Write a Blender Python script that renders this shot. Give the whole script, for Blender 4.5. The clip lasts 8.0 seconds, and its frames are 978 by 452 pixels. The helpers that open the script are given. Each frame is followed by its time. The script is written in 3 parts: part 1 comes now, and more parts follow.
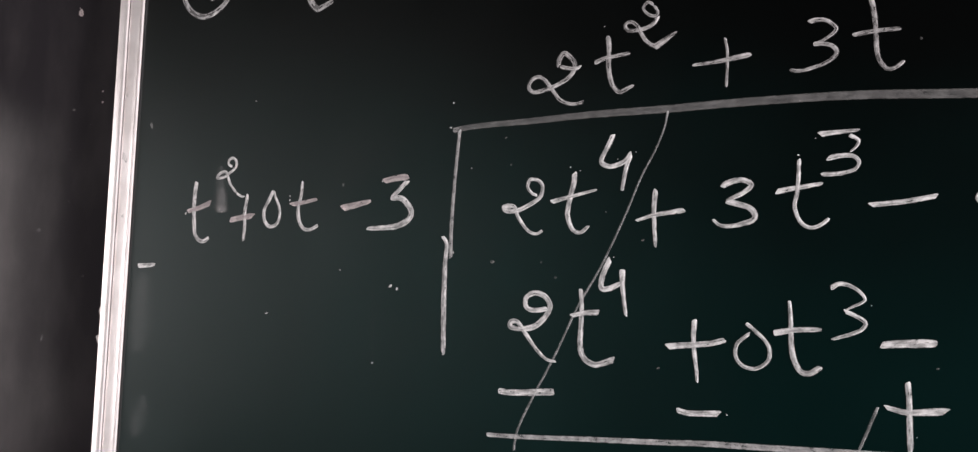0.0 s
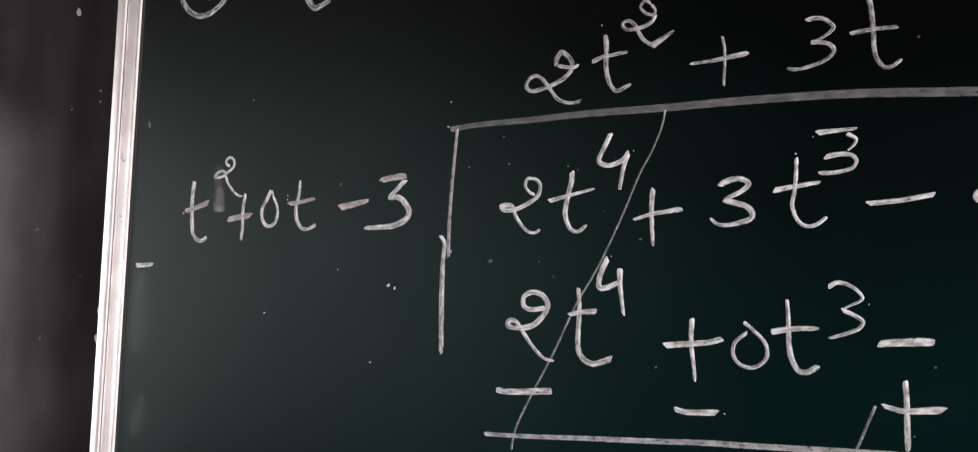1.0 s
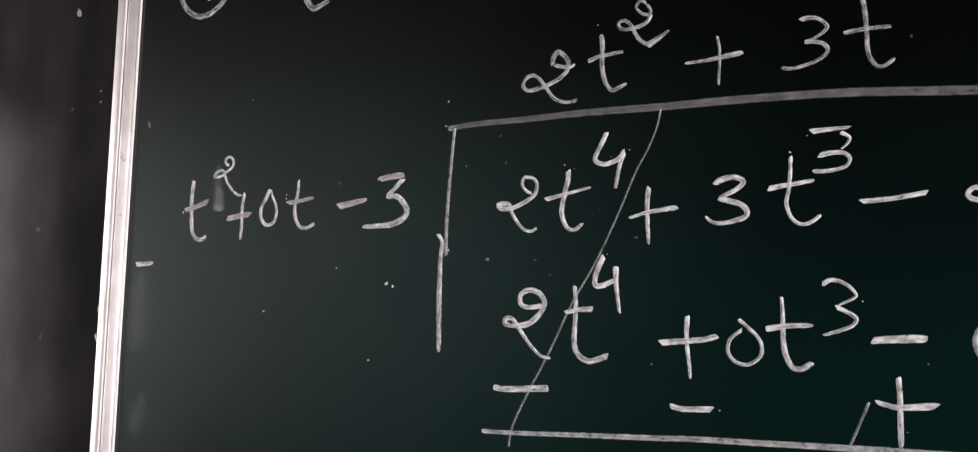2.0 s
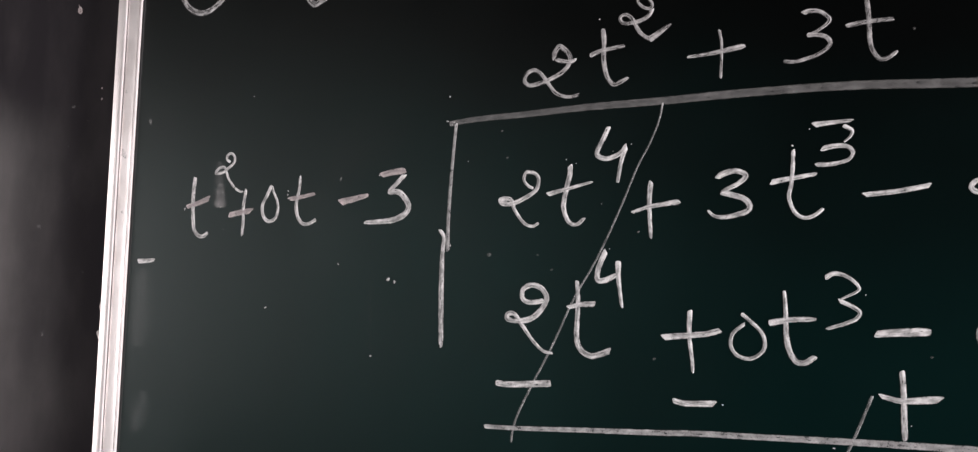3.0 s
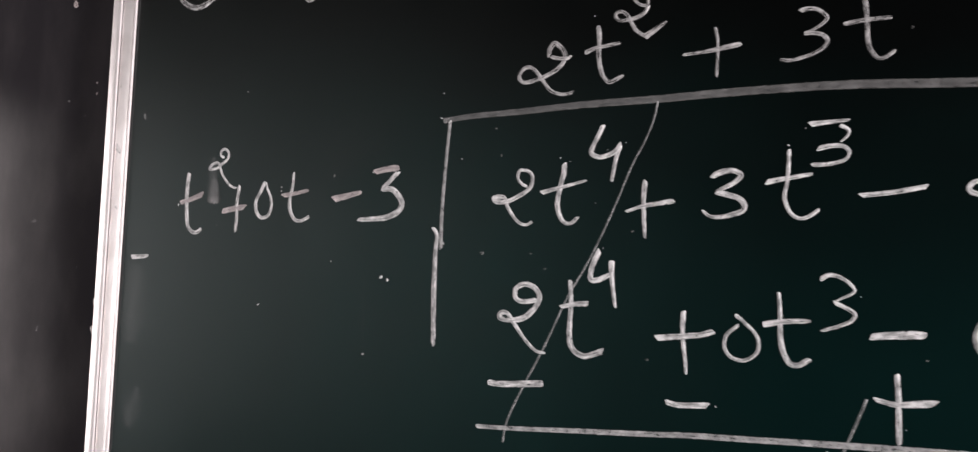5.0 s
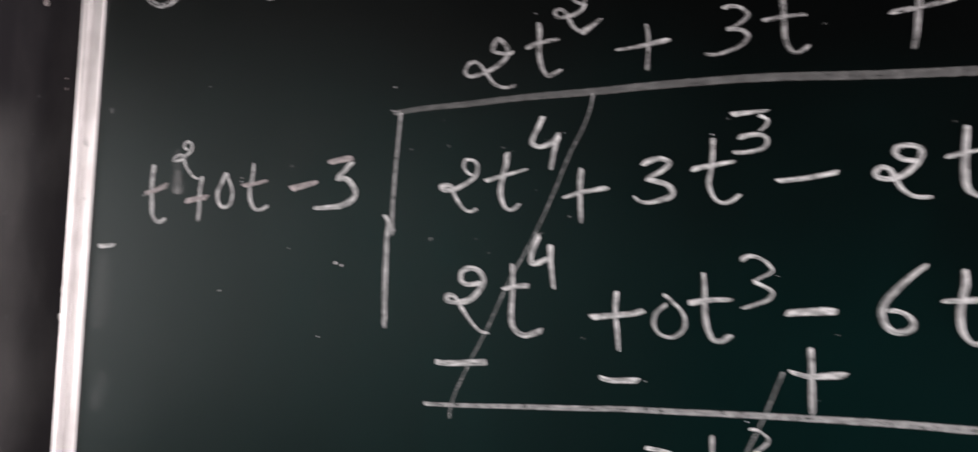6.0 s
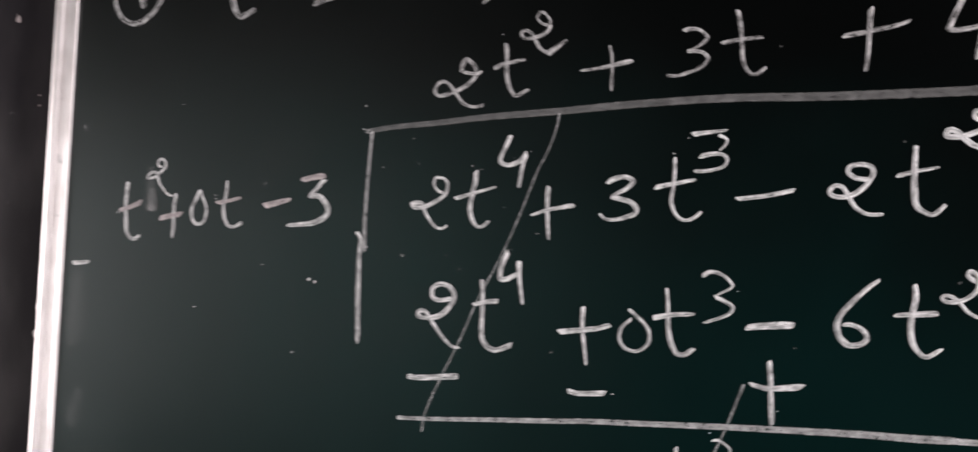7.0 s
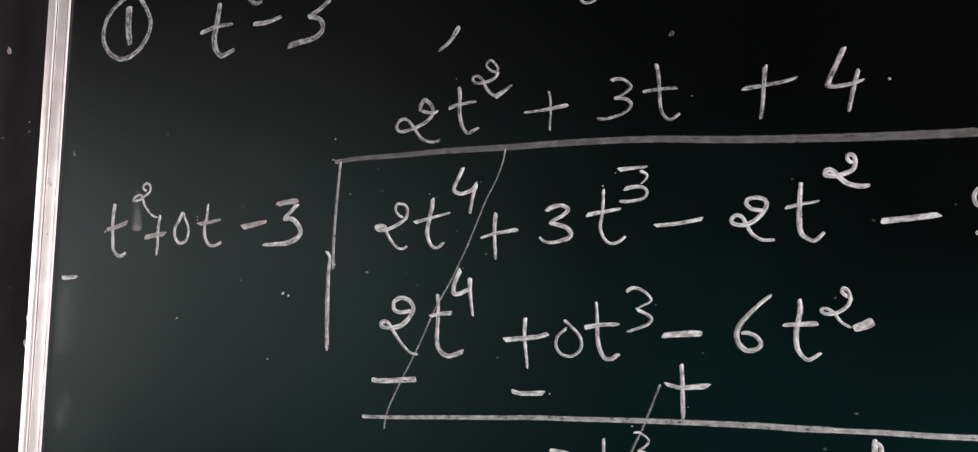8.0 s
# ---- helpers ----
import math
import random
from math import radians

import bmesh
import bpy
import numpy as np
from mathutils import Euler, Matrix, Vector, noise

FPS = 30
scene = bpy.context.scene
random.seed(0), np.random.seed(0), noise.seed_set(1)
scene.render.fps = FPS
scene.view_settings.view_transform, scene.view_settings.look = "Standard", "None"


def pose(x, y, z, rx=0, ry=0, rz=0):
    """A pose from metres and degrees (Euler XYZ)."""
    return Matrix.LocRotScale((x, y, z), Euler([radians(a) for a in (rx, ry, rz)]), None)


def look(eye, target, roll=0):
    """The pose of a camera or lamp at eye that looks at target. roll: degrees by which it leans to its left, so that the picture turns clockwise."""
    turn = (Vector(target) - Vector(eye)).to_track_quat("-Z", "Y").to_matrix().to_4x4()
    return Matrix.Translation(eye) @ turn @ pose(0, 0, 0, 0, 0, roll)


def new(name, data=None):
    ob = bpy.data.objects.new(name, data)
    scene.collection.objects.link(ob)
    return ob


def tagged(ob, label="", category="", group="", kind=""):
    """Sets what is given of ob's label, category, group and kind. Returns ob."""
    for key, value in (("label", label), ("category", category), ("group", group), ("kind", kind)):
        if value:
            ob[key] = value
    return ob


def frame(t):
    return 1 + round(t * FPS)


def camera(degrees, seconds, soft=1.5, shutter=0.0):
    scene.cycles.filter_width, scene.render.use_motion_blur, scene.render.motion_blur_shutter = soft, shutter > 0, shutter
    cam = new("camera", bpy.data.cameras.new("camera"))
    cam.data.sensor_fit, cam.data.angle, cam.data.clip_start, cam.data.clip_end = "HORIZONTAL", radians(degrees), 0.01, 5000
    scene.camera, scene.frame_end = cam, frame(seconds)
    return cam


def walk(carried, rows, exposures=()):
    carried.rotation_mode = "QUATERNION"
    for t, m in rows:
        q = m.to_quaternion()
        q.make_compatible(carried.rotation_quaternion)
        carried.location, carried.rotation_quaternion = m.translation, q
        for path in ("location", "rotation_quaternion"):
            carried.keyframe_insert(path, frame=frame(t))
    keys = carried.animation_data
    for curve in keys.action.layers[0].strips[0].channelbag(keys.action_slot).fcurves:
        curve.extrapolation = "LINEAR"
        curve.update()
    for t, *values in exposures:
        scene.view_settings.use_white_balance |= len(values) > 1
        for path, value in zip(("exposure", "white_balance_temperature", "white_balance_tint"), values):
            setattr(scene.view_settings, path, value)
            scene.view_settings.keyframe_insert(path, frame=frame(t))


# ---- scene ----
cam = camera(65.5, 8.0, soft=1.22, shutter=1.6)
PATH = [
    (0, (0.3784, 0.1654, 1.3510), (-0.3599, 2.0226, 1.4270), 2.70),
    (0.5, (0.3812, 0.1700, 1.3515), (-0.3565, 2.0274, 1.4285), 2.69),
    (1, (0.3809, 0.1669, 1.3517), (-0.3576, 2.0242, 1.4243), 2.61),
    (1.5, (0.3853, 0.1639, 1.3500), (-0.3538, 2.0208, 1.4253), 2.58),
    (1.7, (0.3875, 0.1634, 1.3478), (-0.3532, 2.0194, 1.4265), 2.63),
    (2.8, (0.3858, 0.1617, 1.3496), (-0.3534, 2.0188, 1.4163), 2.34),
    (3, (0.3862, 0.1642, 1.3437), (-0.3573, 2.0194, 1.4172), 2.42),
    (3.4, (0.3822, 0.1698, 1.3430), (-0.3617, 2.0252, 1.4079), 2.40),
    (3.5, (0.3793, 0.1724, 1.3391), (-0.3668, 2.0266, 1.4112), 2.49),
    (3.6, (0.3750, 0.1732, 1.3436), (-0.3690, 2.0286, 1.4057), 2.39),
    (4, (0.3733, 0.1741, 1.3503), (-0.3726, 2.0286, 1.4166), 2.57),
    (4.2, (0.3768, 0.1766, 1.3474), (-0.3733, 2.0293, 1.4168), 2.67),
    (5.3, (0.4074, 0.1751, 1.3450), (-0.3446, 2.0272, 1.4089), 2.90),
    (5.5, (0.4199, 0.1636, 1.3387), (-0.3256, 2.0181, 1.4106), 2.93),
    (5.7, (0.4394, 0.1579, 1.3336), (-0.3079, 2.0113, 1.4133), 2.94),
    (5.9, (0.4576, 0.1567, 1.3210), (-0.2859, 2.0110, 1.4158), 2.98),
    (6, (0.4614, 0.1546, 1.3267), (-0.2687, 2.0151, 1.4026), 2.76),
    (6.1, (0.4689, 0.1583, 1.3182), (-0.2560, 2.0204, 1.4043), 2.83),
    (6.2, (0.4768, 0.1644, 1.3179), (-0.2487, 2.0263, 1.4014), 2.77),
    (6.3, (0.4814, 0.1641, 1.3252), (-0.2330, 2.0310, 1.3931), 2.57),
    (6.4, (0.4823, 0.1639, 1.3265), (-0.2150, 2.0371, 1.3970), 2.49),
    (6.5, (0.4933, 0.1619, 1.3284), (-0.2080, 2.0333, 1.4074), 2.47),
    (6.7, (0.4974, 0.1605, 1.3456), (-0.1968, 2.0345, 1.4234), 2.28),
    (6.9, (0.4857, 0.1458, 1.3523), (-0.1979, 2.0241, 1.4200), 2.11),
    (7, (0.4826, 0.1423, 1.3457), (-0.2062, 2.0182, 1.4259), 2.26),
    (7.1, (0.4753, 0.1316, 1.3469), (-0.2143, 2.0072, 1.4271), 2.20),
    (7.2, (0.4710, 0.1231, 1.3617), (-0.2249, 1.9974, 1.4143), 2.02),
    (7.3, (0.4675, 0.1131, 1.3599), (-0.2240, 1.9882, 1.4366), 2.16),
    (7.4, (0.4771, 0.0923, 1.3682), (-0.2233, 1.9636, 1.4562), 2.20),
    (7.5, (0.4789, 0.0793, 1.3774), (-0.2041, 1.9573, 1.4601), 2.13),
    (7.6, (0.4925, 0.0625, 1.3787), (-0.1744, 1.9462, 1.4621), 2.07),
    (7.7, (0.4982, 0.0467, 1.3686), (-0.1278, 1.9438, 1.4629), 2.13),
    (7.8, (0.5134, 0.0401, 1.3676), (-0.1036, 1.9404, 1.4575), 2.14),
    (7.9, (0.5187, 0.0248, 1.3782), (-0.0736, 1.9338, 1.4476), 2.09),
    (7.967, (0.5377, 0.0248, 1.3642), (-0.0636, 1.9295, 1.4592), 2.23),
    (8, (0.5398, 0.0248, 1.3630), (-0.0629, 1.9293, 1.4601), 2.24),
]
walk(cam, [(t, look(eye, target, roll)) for t, eye, target, roll in PATH],
     exposures=[(0.0, 0.0), (5.0, 0.02), (6.3, 0.07), (7.5, 0.05), (8.0, 0.0)])

# ---- light: daylight from a window in each side wall ----
BOARD_Y = 1.0            # face of the board
WALL_Y = 1.018           # face of the black wall behind it
ROOM = (-2.6, 9.0, -5.0, 3.0)  # left, right, back, height
LEFT_WINDOW = (-0.26, 0.80, 0.40, 1.80)   # y from, y to, z from, z to
FAR_WINDOW = (-4.40, -1.60, 0.62, 2.00)
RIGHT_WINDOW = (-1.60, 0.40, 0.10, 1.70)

world = bpy.data.worlds.new("overcast_sky")
scene.world = world
world.use_nodes = True
wn = world.node_tree.nodes
sky = wn.new("ShaderNodeTexSky")
sky.sky_type, sky.sun_disc = "NISHITA", False
sky.sun_elevation, sky.sun_rotation = radians(38), radians(90)
world.node_tree.links.new(sky.outputs[0], wn["Background"].inputs[0])
wn["Background"].inputs[1].default_value = 0.06


def window_light(name, x, opening, facing, watts, colour):
    y0, y1, z0, z1 = opening
    lamp = bpy.data.lights.new(name, "AREA")
    lamp.shape, lamp.size, lamp.size_y = "RECTANGLE", y1 - y0, z1 - z0
    lamp.energy, lamp.color = watts, colour
    eye = Vector((x, (y0 + y1) / 2, (z0 + z1) / 2))
    new(name, lamp).matrix_world = look(eye, eye + Vector((facing, 0, 0)))


window_light("daylight_left", ROOM[0] - 0.06, LEFT_WINDOW, 1, 40.0, (1.0, 0.95, 0.95))
window_light("daylight_far", ROOM[0] - 0.06, FAR_WINDOW, 1, 47.0, (0.97, 0.98, 0.97))
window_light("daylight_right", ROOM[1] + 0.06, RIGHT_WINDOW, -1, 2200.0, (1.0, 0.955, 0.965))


# ---- materials ----
def material(name, colour, rough, metal=0.0):
    m = bpy.data.materials.new(name)
    m.use_nodes = True
    n, l = m.node_tree.nodes, m.node_tree.links
    b = n["Principled BSDF"]
    b.inputs["Base Color"].default_value = (*colour, 1)
    b.inputs["Roughness"].default_value = rough
    b.inputs["Metallic"].default_value = metal
    return m, n, l, b


def noise_of(n, l, scale, detail, stretch=(1, 1, 1), source="Object"):
    co, mp, no = n.new("ShaderNodeTexCoord"), n.new("ShaderNodeMapping"), n.new("ShaderNodeTexNoise")
    mp.inputs["Scale"].default_value = stretch
    no.inputs["Scale"].default_value, no.inputs["Detail"].default_value = scale, detail
    l.new(co.outputs[source], mp.inputs["Vector"])
    l.new(mp.outputs[0], no.inputs["Vector"])
    return no.outputs["Fac"]


def spread(n, l, value, a, b, lo, hi):
    r = n.new("ShaderNodeMapRange")
    for i, v in zip((1, 2, 3, 4), (a, b, lo, hi)):
        r.inputs[i].default_value = v
    l.new(value, r.inputs[0])
    return r.outputs[0]


def blend(n, l, fac, first, second):
    mix = n.new("ShaderNodeMix")
    mix.data_type = "RGBA"
    l.new(fac, mix.inputs[0])
    mix.inputs[6].default_value, mix.inputs[7].default_value = (*first, 1), (*second, 1)
    return mix.outputs[2]


def maths(n, l, kind, a, b):
    m = n.new("ShaderNodeMath")
    m.operation = kind
    for i, v in enumerate((a, b)):
        if isinstance(v, (int, float)):
            m.inputs[i].default_value = v
        else:
            l.new(v, m.inputs[i])
    return m.outputs[0]


def relief(n, l, b, value, strength, distance):
    bump = n.new("ShaderNodeBump")
    bump.inputs["Strength"].default_value, bump.inputs["Distance"].default_value = strength, distance
    l.new(value, bump.inputs["Height"])
    l.new(bump.outputs[0], b.inputs["Normal"])


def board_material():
    """Dark green writing surface with a short-tailed sheen, thin chalk dust left by wiping and a painted light falloff.
    """
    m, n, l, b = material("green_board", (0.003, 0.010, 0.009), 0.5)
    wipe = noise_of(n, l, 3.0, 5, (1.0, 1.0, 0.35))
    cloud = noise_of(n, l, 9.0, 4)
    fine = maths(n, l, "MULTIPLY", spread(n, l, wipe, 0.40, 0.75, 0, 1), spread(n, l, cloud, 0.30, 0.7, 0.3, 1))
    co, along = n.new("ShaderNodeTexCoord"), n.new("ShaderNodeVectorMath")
    along.operation = "DOT_PRODUCT"                      # light falloff painted in: darker towards the top and right
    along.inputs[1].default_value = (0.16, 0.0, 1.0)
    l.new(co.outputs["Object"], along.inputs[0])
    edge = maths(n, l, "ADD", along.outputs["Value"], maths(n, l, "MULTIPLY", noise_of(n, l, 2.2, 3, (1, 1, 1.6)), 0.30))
    light_falloff = n.new("ShaderNodeMapRange")
    light_falloff.interpolation_type = "SMOOTHSTEP"
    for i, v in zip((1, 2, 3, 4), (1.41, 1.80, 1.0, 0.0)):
        light_falloff.inputs[i].default_value = v
    l.new(edge, light_falloff.inputs[0])
    # fine wiping dust, scaled by the painted falloff
    dust = maths(n, l, "MULTIPLY", light_falloff.outputs[0], maths(n, l, "ADD", maths(n, l, "MULTIPLY", fine, 0.5), 0.6))
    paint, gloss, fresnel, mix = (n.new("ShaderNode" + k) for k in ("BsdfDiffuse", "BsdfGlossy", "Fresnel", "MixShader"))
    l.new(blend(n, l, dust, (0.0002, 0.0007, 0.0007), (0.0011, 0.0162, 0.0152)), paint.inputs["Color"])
    gloss.distribution = "BECKMANN"
    l.new(spread(n, l, cloud, 0.3, 0.7, 0.41, 0.46), gloss.inputs["Roughness"])
    fresnel.inputs["IOR"].default_value = 1.37
    l.new(fresnel.outputs[0], mix.inputs[0])
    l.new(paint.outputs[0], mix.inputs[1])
    l.new(gloss.outputs[0], mix.inputs[2])
    l.new(mix.outputs[0], n["Material Output"].inputs["Surface"])
    bump = n.new("ShaderNodeBump")
    bump.inputs["Strength"].default_value, bump.inputs["Distance"].default_value = 0.08, 0.0003
    l.new(noise_of(n, l, 900, 3), bump.inputs["Height"])
    for shader in (paint, gloss):
        l.new(bump.outputs[0], shader.inputs["Normal"])
    n.remove(b)
    return m


def wall_material():
    """Black enamel brushed on plaster: glossy, slightly wavy, dusty in places."""
    m, n, l, b = material("black_enamel", (0.008, 0.007, 0.008), 0.25)
    dust = noise_of(n, l, 14, 5, (1, 1, 0.5))
    paint, gloss, fresnel, mix = (n.new("ShaderNode" + k) for k in ("BsdfDiffuse", "BsdfGlossy", "Fresnel", "MixShader"))
    l.new(blend(n, l, spread(n, l, dust, 0.42, 0.75, 0, 1), (0.0265, 0.0236, 0.0268), (0.042, 0.0372, 0.0400)), paint.inputs["Color"])
    gloss.distribution = "BECKMANN"
    gloss.inputs["Color"].default_value = (1.0, 0.94, 0.92, 1)
    l.new(spread(n, l, dust, 0.3, 0.7, 0.20, 0.26), gloss.inputs["Roughness"])
    fresnel.inputs["IOR"].default_value = 1.20
    for socket, node in enumerate((fresnel, paint, gloss)):
        l.new(node.outputs[0], mix.inputs[socket])
    l.new(mix.outputs[0], n["Material Output"].inputs["Surface"])
    bump = n.new("ShaderNodeBump")
    bump.inputs["Strength"].default_value, bump.inputs["Distance"].default_value = 0.035, 0.004
    l.new(noise_of(n, l, 26, 3, (1, 1, 0.35)), bump.inputs["Height"])
    for shader in (paint, gloss):
        l.new(bump.outputs[0], shader.inputs["Normal"])
    n.remove(b)
    return m


def aluminium_material():
    """Matt anodised aluminium extrusion with fine lengthwise drawing lines."""
    m, n, l, b = material("anodised_aluminium", (0.90, 0.875, 0.875), 0.5, 0.8)
    lines = noise_of(n, l, 500, 2, (1, 1, 0.01))
    stain = noise_of(n, l, 18, 4)
    l.new(blend(n, l, spread(n, l, stain, 0.45, 0.75, 0, 1), (0.76, 0.70, 0.70), (0.63, 0.575, 0.57)), b.inputs["Base Color"])
    l.new(spread(n, l, stain, 0.3, 0.7, 0.46, 0.56), b.inputs["Roughness"])
    relief(n, l, b, lines, 0.06, 0.0003)
    return m


def chalk_material(name, colour, bare, full, fade=0.26, power=7.0, grains=0.34, streaks=0.62, patches=0.50, thin=0.0, ragged=0.0, rim_gain=0.11, head=0.30):
    """Chalk rubbed onto the board: grains and lengthwise streaks, ragged at the edges; bare and full set how thickly it lies."""
    m, n, l, b = material(name, colour, 0.95)
    b.inputs["Specular IOR Level"].default_value = 0.1
    grain = noise_of(n, l, 700, 4)
    patch = noise_of(n, l, 80, 4)
    co = n.new("ShaderNodeTexCoord")
    mp = n.new("ShaderNodeMapping")
    mp.inputs["Scale"].default_value = (75, 1.15, 1)
    streak = n.new("ShaderNodeTexNoise")
    streak.inputs["Scale"].default_value, streak.inputs["Detail"].default_value = 1.0, 3
    l.new(co.outputs["UV"], mp.inputs["Vector"])
    l.new(mp.outputs[0], streak.inputs["Vector"])
    split = n.new("ShaderNodeSeparateXYZ")
    l.new(co.outputs["UV"], split.inputs[0])
    edge = maths(n, l, "POWER", maths(n, l, "ABSOLUTE", split.outputs[1], 0.0), power)
    start = spread(n, l, maths(n, l, "FRACT", split.outputs[0], 0.0), 0.0, 0.012, head, 0.0)
    cover = maths(n, l, "ADD", maths(n, l, "MULTIPLY", grain, grains), maths(n, l, "MULTIPLY", streak.outputs["Fac"], streaks))
    cover = maths(n, l, "ADD", cover, maths(n, l, "MULTIPLY", patch, patches))
    rim = maths(n, l, "MULTIPLY", maths(n, l, "POWER", maths(n, l, "ABSOLUTE", split.outputs[1], 0.0), 2.0), rim_gain)
    each = n.new("ShaderNodeObjectInfo")
    press = spread(n, l, each.outputs["Random"], 0.0, 1.0, -0.08, 0.04)
    cover = maths(n, l, "ADD", maths(n, l, "ADD", cover, start), maths(n, l, "ADD", rim, press))
    cover = maths(n, l, "SUBTRACT", cover, maths(n, l, "MULTIPLY", edge, fade))
    alpha = spread(n, l, cover, bare, full, thin, 1.0)
    alpha = maths(n, l, "MULTIPLY", alpha, spread(n, l, edge, 0.15, 1.0, 1.0, 1.0 - ragged))
    alpha = maths(n, l, "MULTIPLY", alpha, spread(n, l, grain, 0.30, 0.40, 0.70, 1.0))
    pits = noise_of(n, l, 1.0, 3, (150, 1.7, 1), "UV")
    alpha = maths(n, l, "MULTIPLY", alpha, spread(n, l, pits, 0.30, 0.35, 0.10, 1.0))
    l.new(alpha, b.inputs["Alpha"])
    l.new(blend(n, l, spread(n, l, patch, 0.35, 0.65, 0, 1), tuple(c * 0.86 for c in colour), colour), b.inputs["Base Color"])
    relief(n, l, b, grain, 0.4, 0.0003)
    return m


def plaster_material(name, colour, rough):
    m, n, l, b = material(name, colour, rough)
    cloud = noise_of(n, l, 2.5, 5)
    l.new(blend(n, l, cloud, tuple(c * 0.8 for c in colour), colour), b.inputs["Base Color"])
    relief(n, l, b, noise_of(n, l, 120, 4), 0.15, 0.002)
    return m


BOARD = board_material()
BLACK = wall_material()
ALUMINIUM = aluminium_material()
CHALK = chalk_material("chalk", (0.92, 0.885, 0.89), 1.00, 1.50, 0.20, 7.0, 0.15, 1.45, 0.90, 0.34, 0.4, 0.08)
CHALK_PALE = chalk_material("chalk_pale", (0.84, 0.72, 0.725), 0.72, 1.10, 0.20, 7.0, 0.30, 0.80, 0.40, 0.45, 0.4, 0.10)
# chalk dimmed in colour and cover for the weaker light on the quotient
CHALK_SHADED = chalk_material("chalk_shaded", (0.80, 0.76, 0.765), 1.04, 1.70, 0.20, 7.0, 0.15, 1.45, 0.90, 0.22, 0.5, 0.08)
CHALK_DULL = chalk_material("chalk_dull", (0.80, 0.77, 0.775), 0.92, 1.58, 0.20, 7.0, 0.15, 1.30, 0.70, 0.22, 0.5, 0.17)
CHALK_RULE = chalk_material("chalk_rule", (0.80, 0.77, 0.775), 0.34, 0.92, 0.30, 7.0, 0.25, 0.42, 0.52, 0.16)
CHALK_LIGHT = chalk_material("chalk_light", (0.80, 0.765, 0.765), 0.29, 1.72, 0.30, 7.0, 0.45, 0.25, 0.30)
CHALK_FAINT = chalk_material("chalk_faint", (0.78, 0.76, 0.765), 0.24, 0.98, 0.30, 7.0, 0.22, 0.40, 0.30)
CHALK_RUB = chalk_material("chalk_rub", (0.76, 0.71, 0.715), 0.35, 1.75, 0.30, 1.6, grains=0.2, streaks=0.5, ragged=1.0)
CHALK_MIST = chalk_material("chalk_mist", (0.74, 0.72, 0.725), 0.35, 7.0, 0.30, 1.2, ragged=1.0, head=0.0)
CHALK_TRACE = chalk_material("chalk_trace", (0.74, 0.72, 0.725), 0.45, 14.0, 0.42, 1.2, ragged=1.0, head=0.0)
CHALK_HAZE = chalk_material("chalk_haze", (0.76, 0.73, 0.735), 0.35, 4.2, 0.30, 1.2, ragged=1.0, head=0.0)


def fleck_material(name, colour, opaque):
    """Stray chalk dust and spots, thinner towards one side."""
    m, n, l, b = material(name, colour, 0.95)
    b.inputs["Specular IOR Level"].default_value = 0.1
    l.new(spread(n, l, noise_of(n, l, 420, 3), 0.30, 0.68, 0.2 * opaque, opaque), b.inputs["Alpha"])
    return m


FLECK = fleck_material("chalk_fleck", (0.80, 0.77, 0.775), 0.95)
FLECK_FAINT = fleck_material("chalk_fleck_faint", (0.72, 0.70, 0.70), 0.16)
SPOT = fleck_material("wall_spot", (0.74, 0.62, 0.62), 0.95)
SPOT_FAINT = fleck_material("wall_spot_faint", (0.55, 0.52, 0.52), 0.25)
# near-black for the shade painted beside the rail and in its groove
SHADE_BLACK, *_ = material("shade_black", (0.01, 0.01, 0.01), 0.8)
PLASTER = plaster_material("room_plaster", (0.05, 0.046, 0.046), 0.9)
CEILING = plaster_material("ceiling_plaster", (0.06, 0.056, 0.056), 0.9)
CONCRETE = plaster_material("floor_concrete", (0.06, 0.057, 0.055), 0.8)
PAINT = plaster_material("white_paint_spots", (0.62, 0.55, 0.54), 0.7)


# ---- building helpers ----
def part(name, bm, mat, parent=None, label=""):
    mesh = bpy.data.meshes.new(name)
    bm.normal_update()
    bm.to_mesh(mesh)
    bm.free()
    mesh.materials.append(mat)
    ob = new(name, mesh)
    ob.parent = parent
    return tagged(ob, label)


def thing(name, label, category, group="", kind=""):
    return tagged(new(name), label, category, group, kind)


def box(bm, x0, x1, y0, y1, z0, z1):
    m = Matrix.Translation(((x0 + x1) / 2, (y0 + y1) / 2, (z0 + z1) / 2)) @ Matrix.Diagonal((x1 - x0, y1 - y0, z1 - z0, 1))
    return bmesh.ops.create_cube(bm, size=1, matrix=m)["verts"]


def slab(name, extent, mat, parent=None, kind="", label="", category=""):
    bm = bmesh.new()
    box(bm, *extent)
    return tagged(part(name, bm, mat, parent), label, category, "", kind)


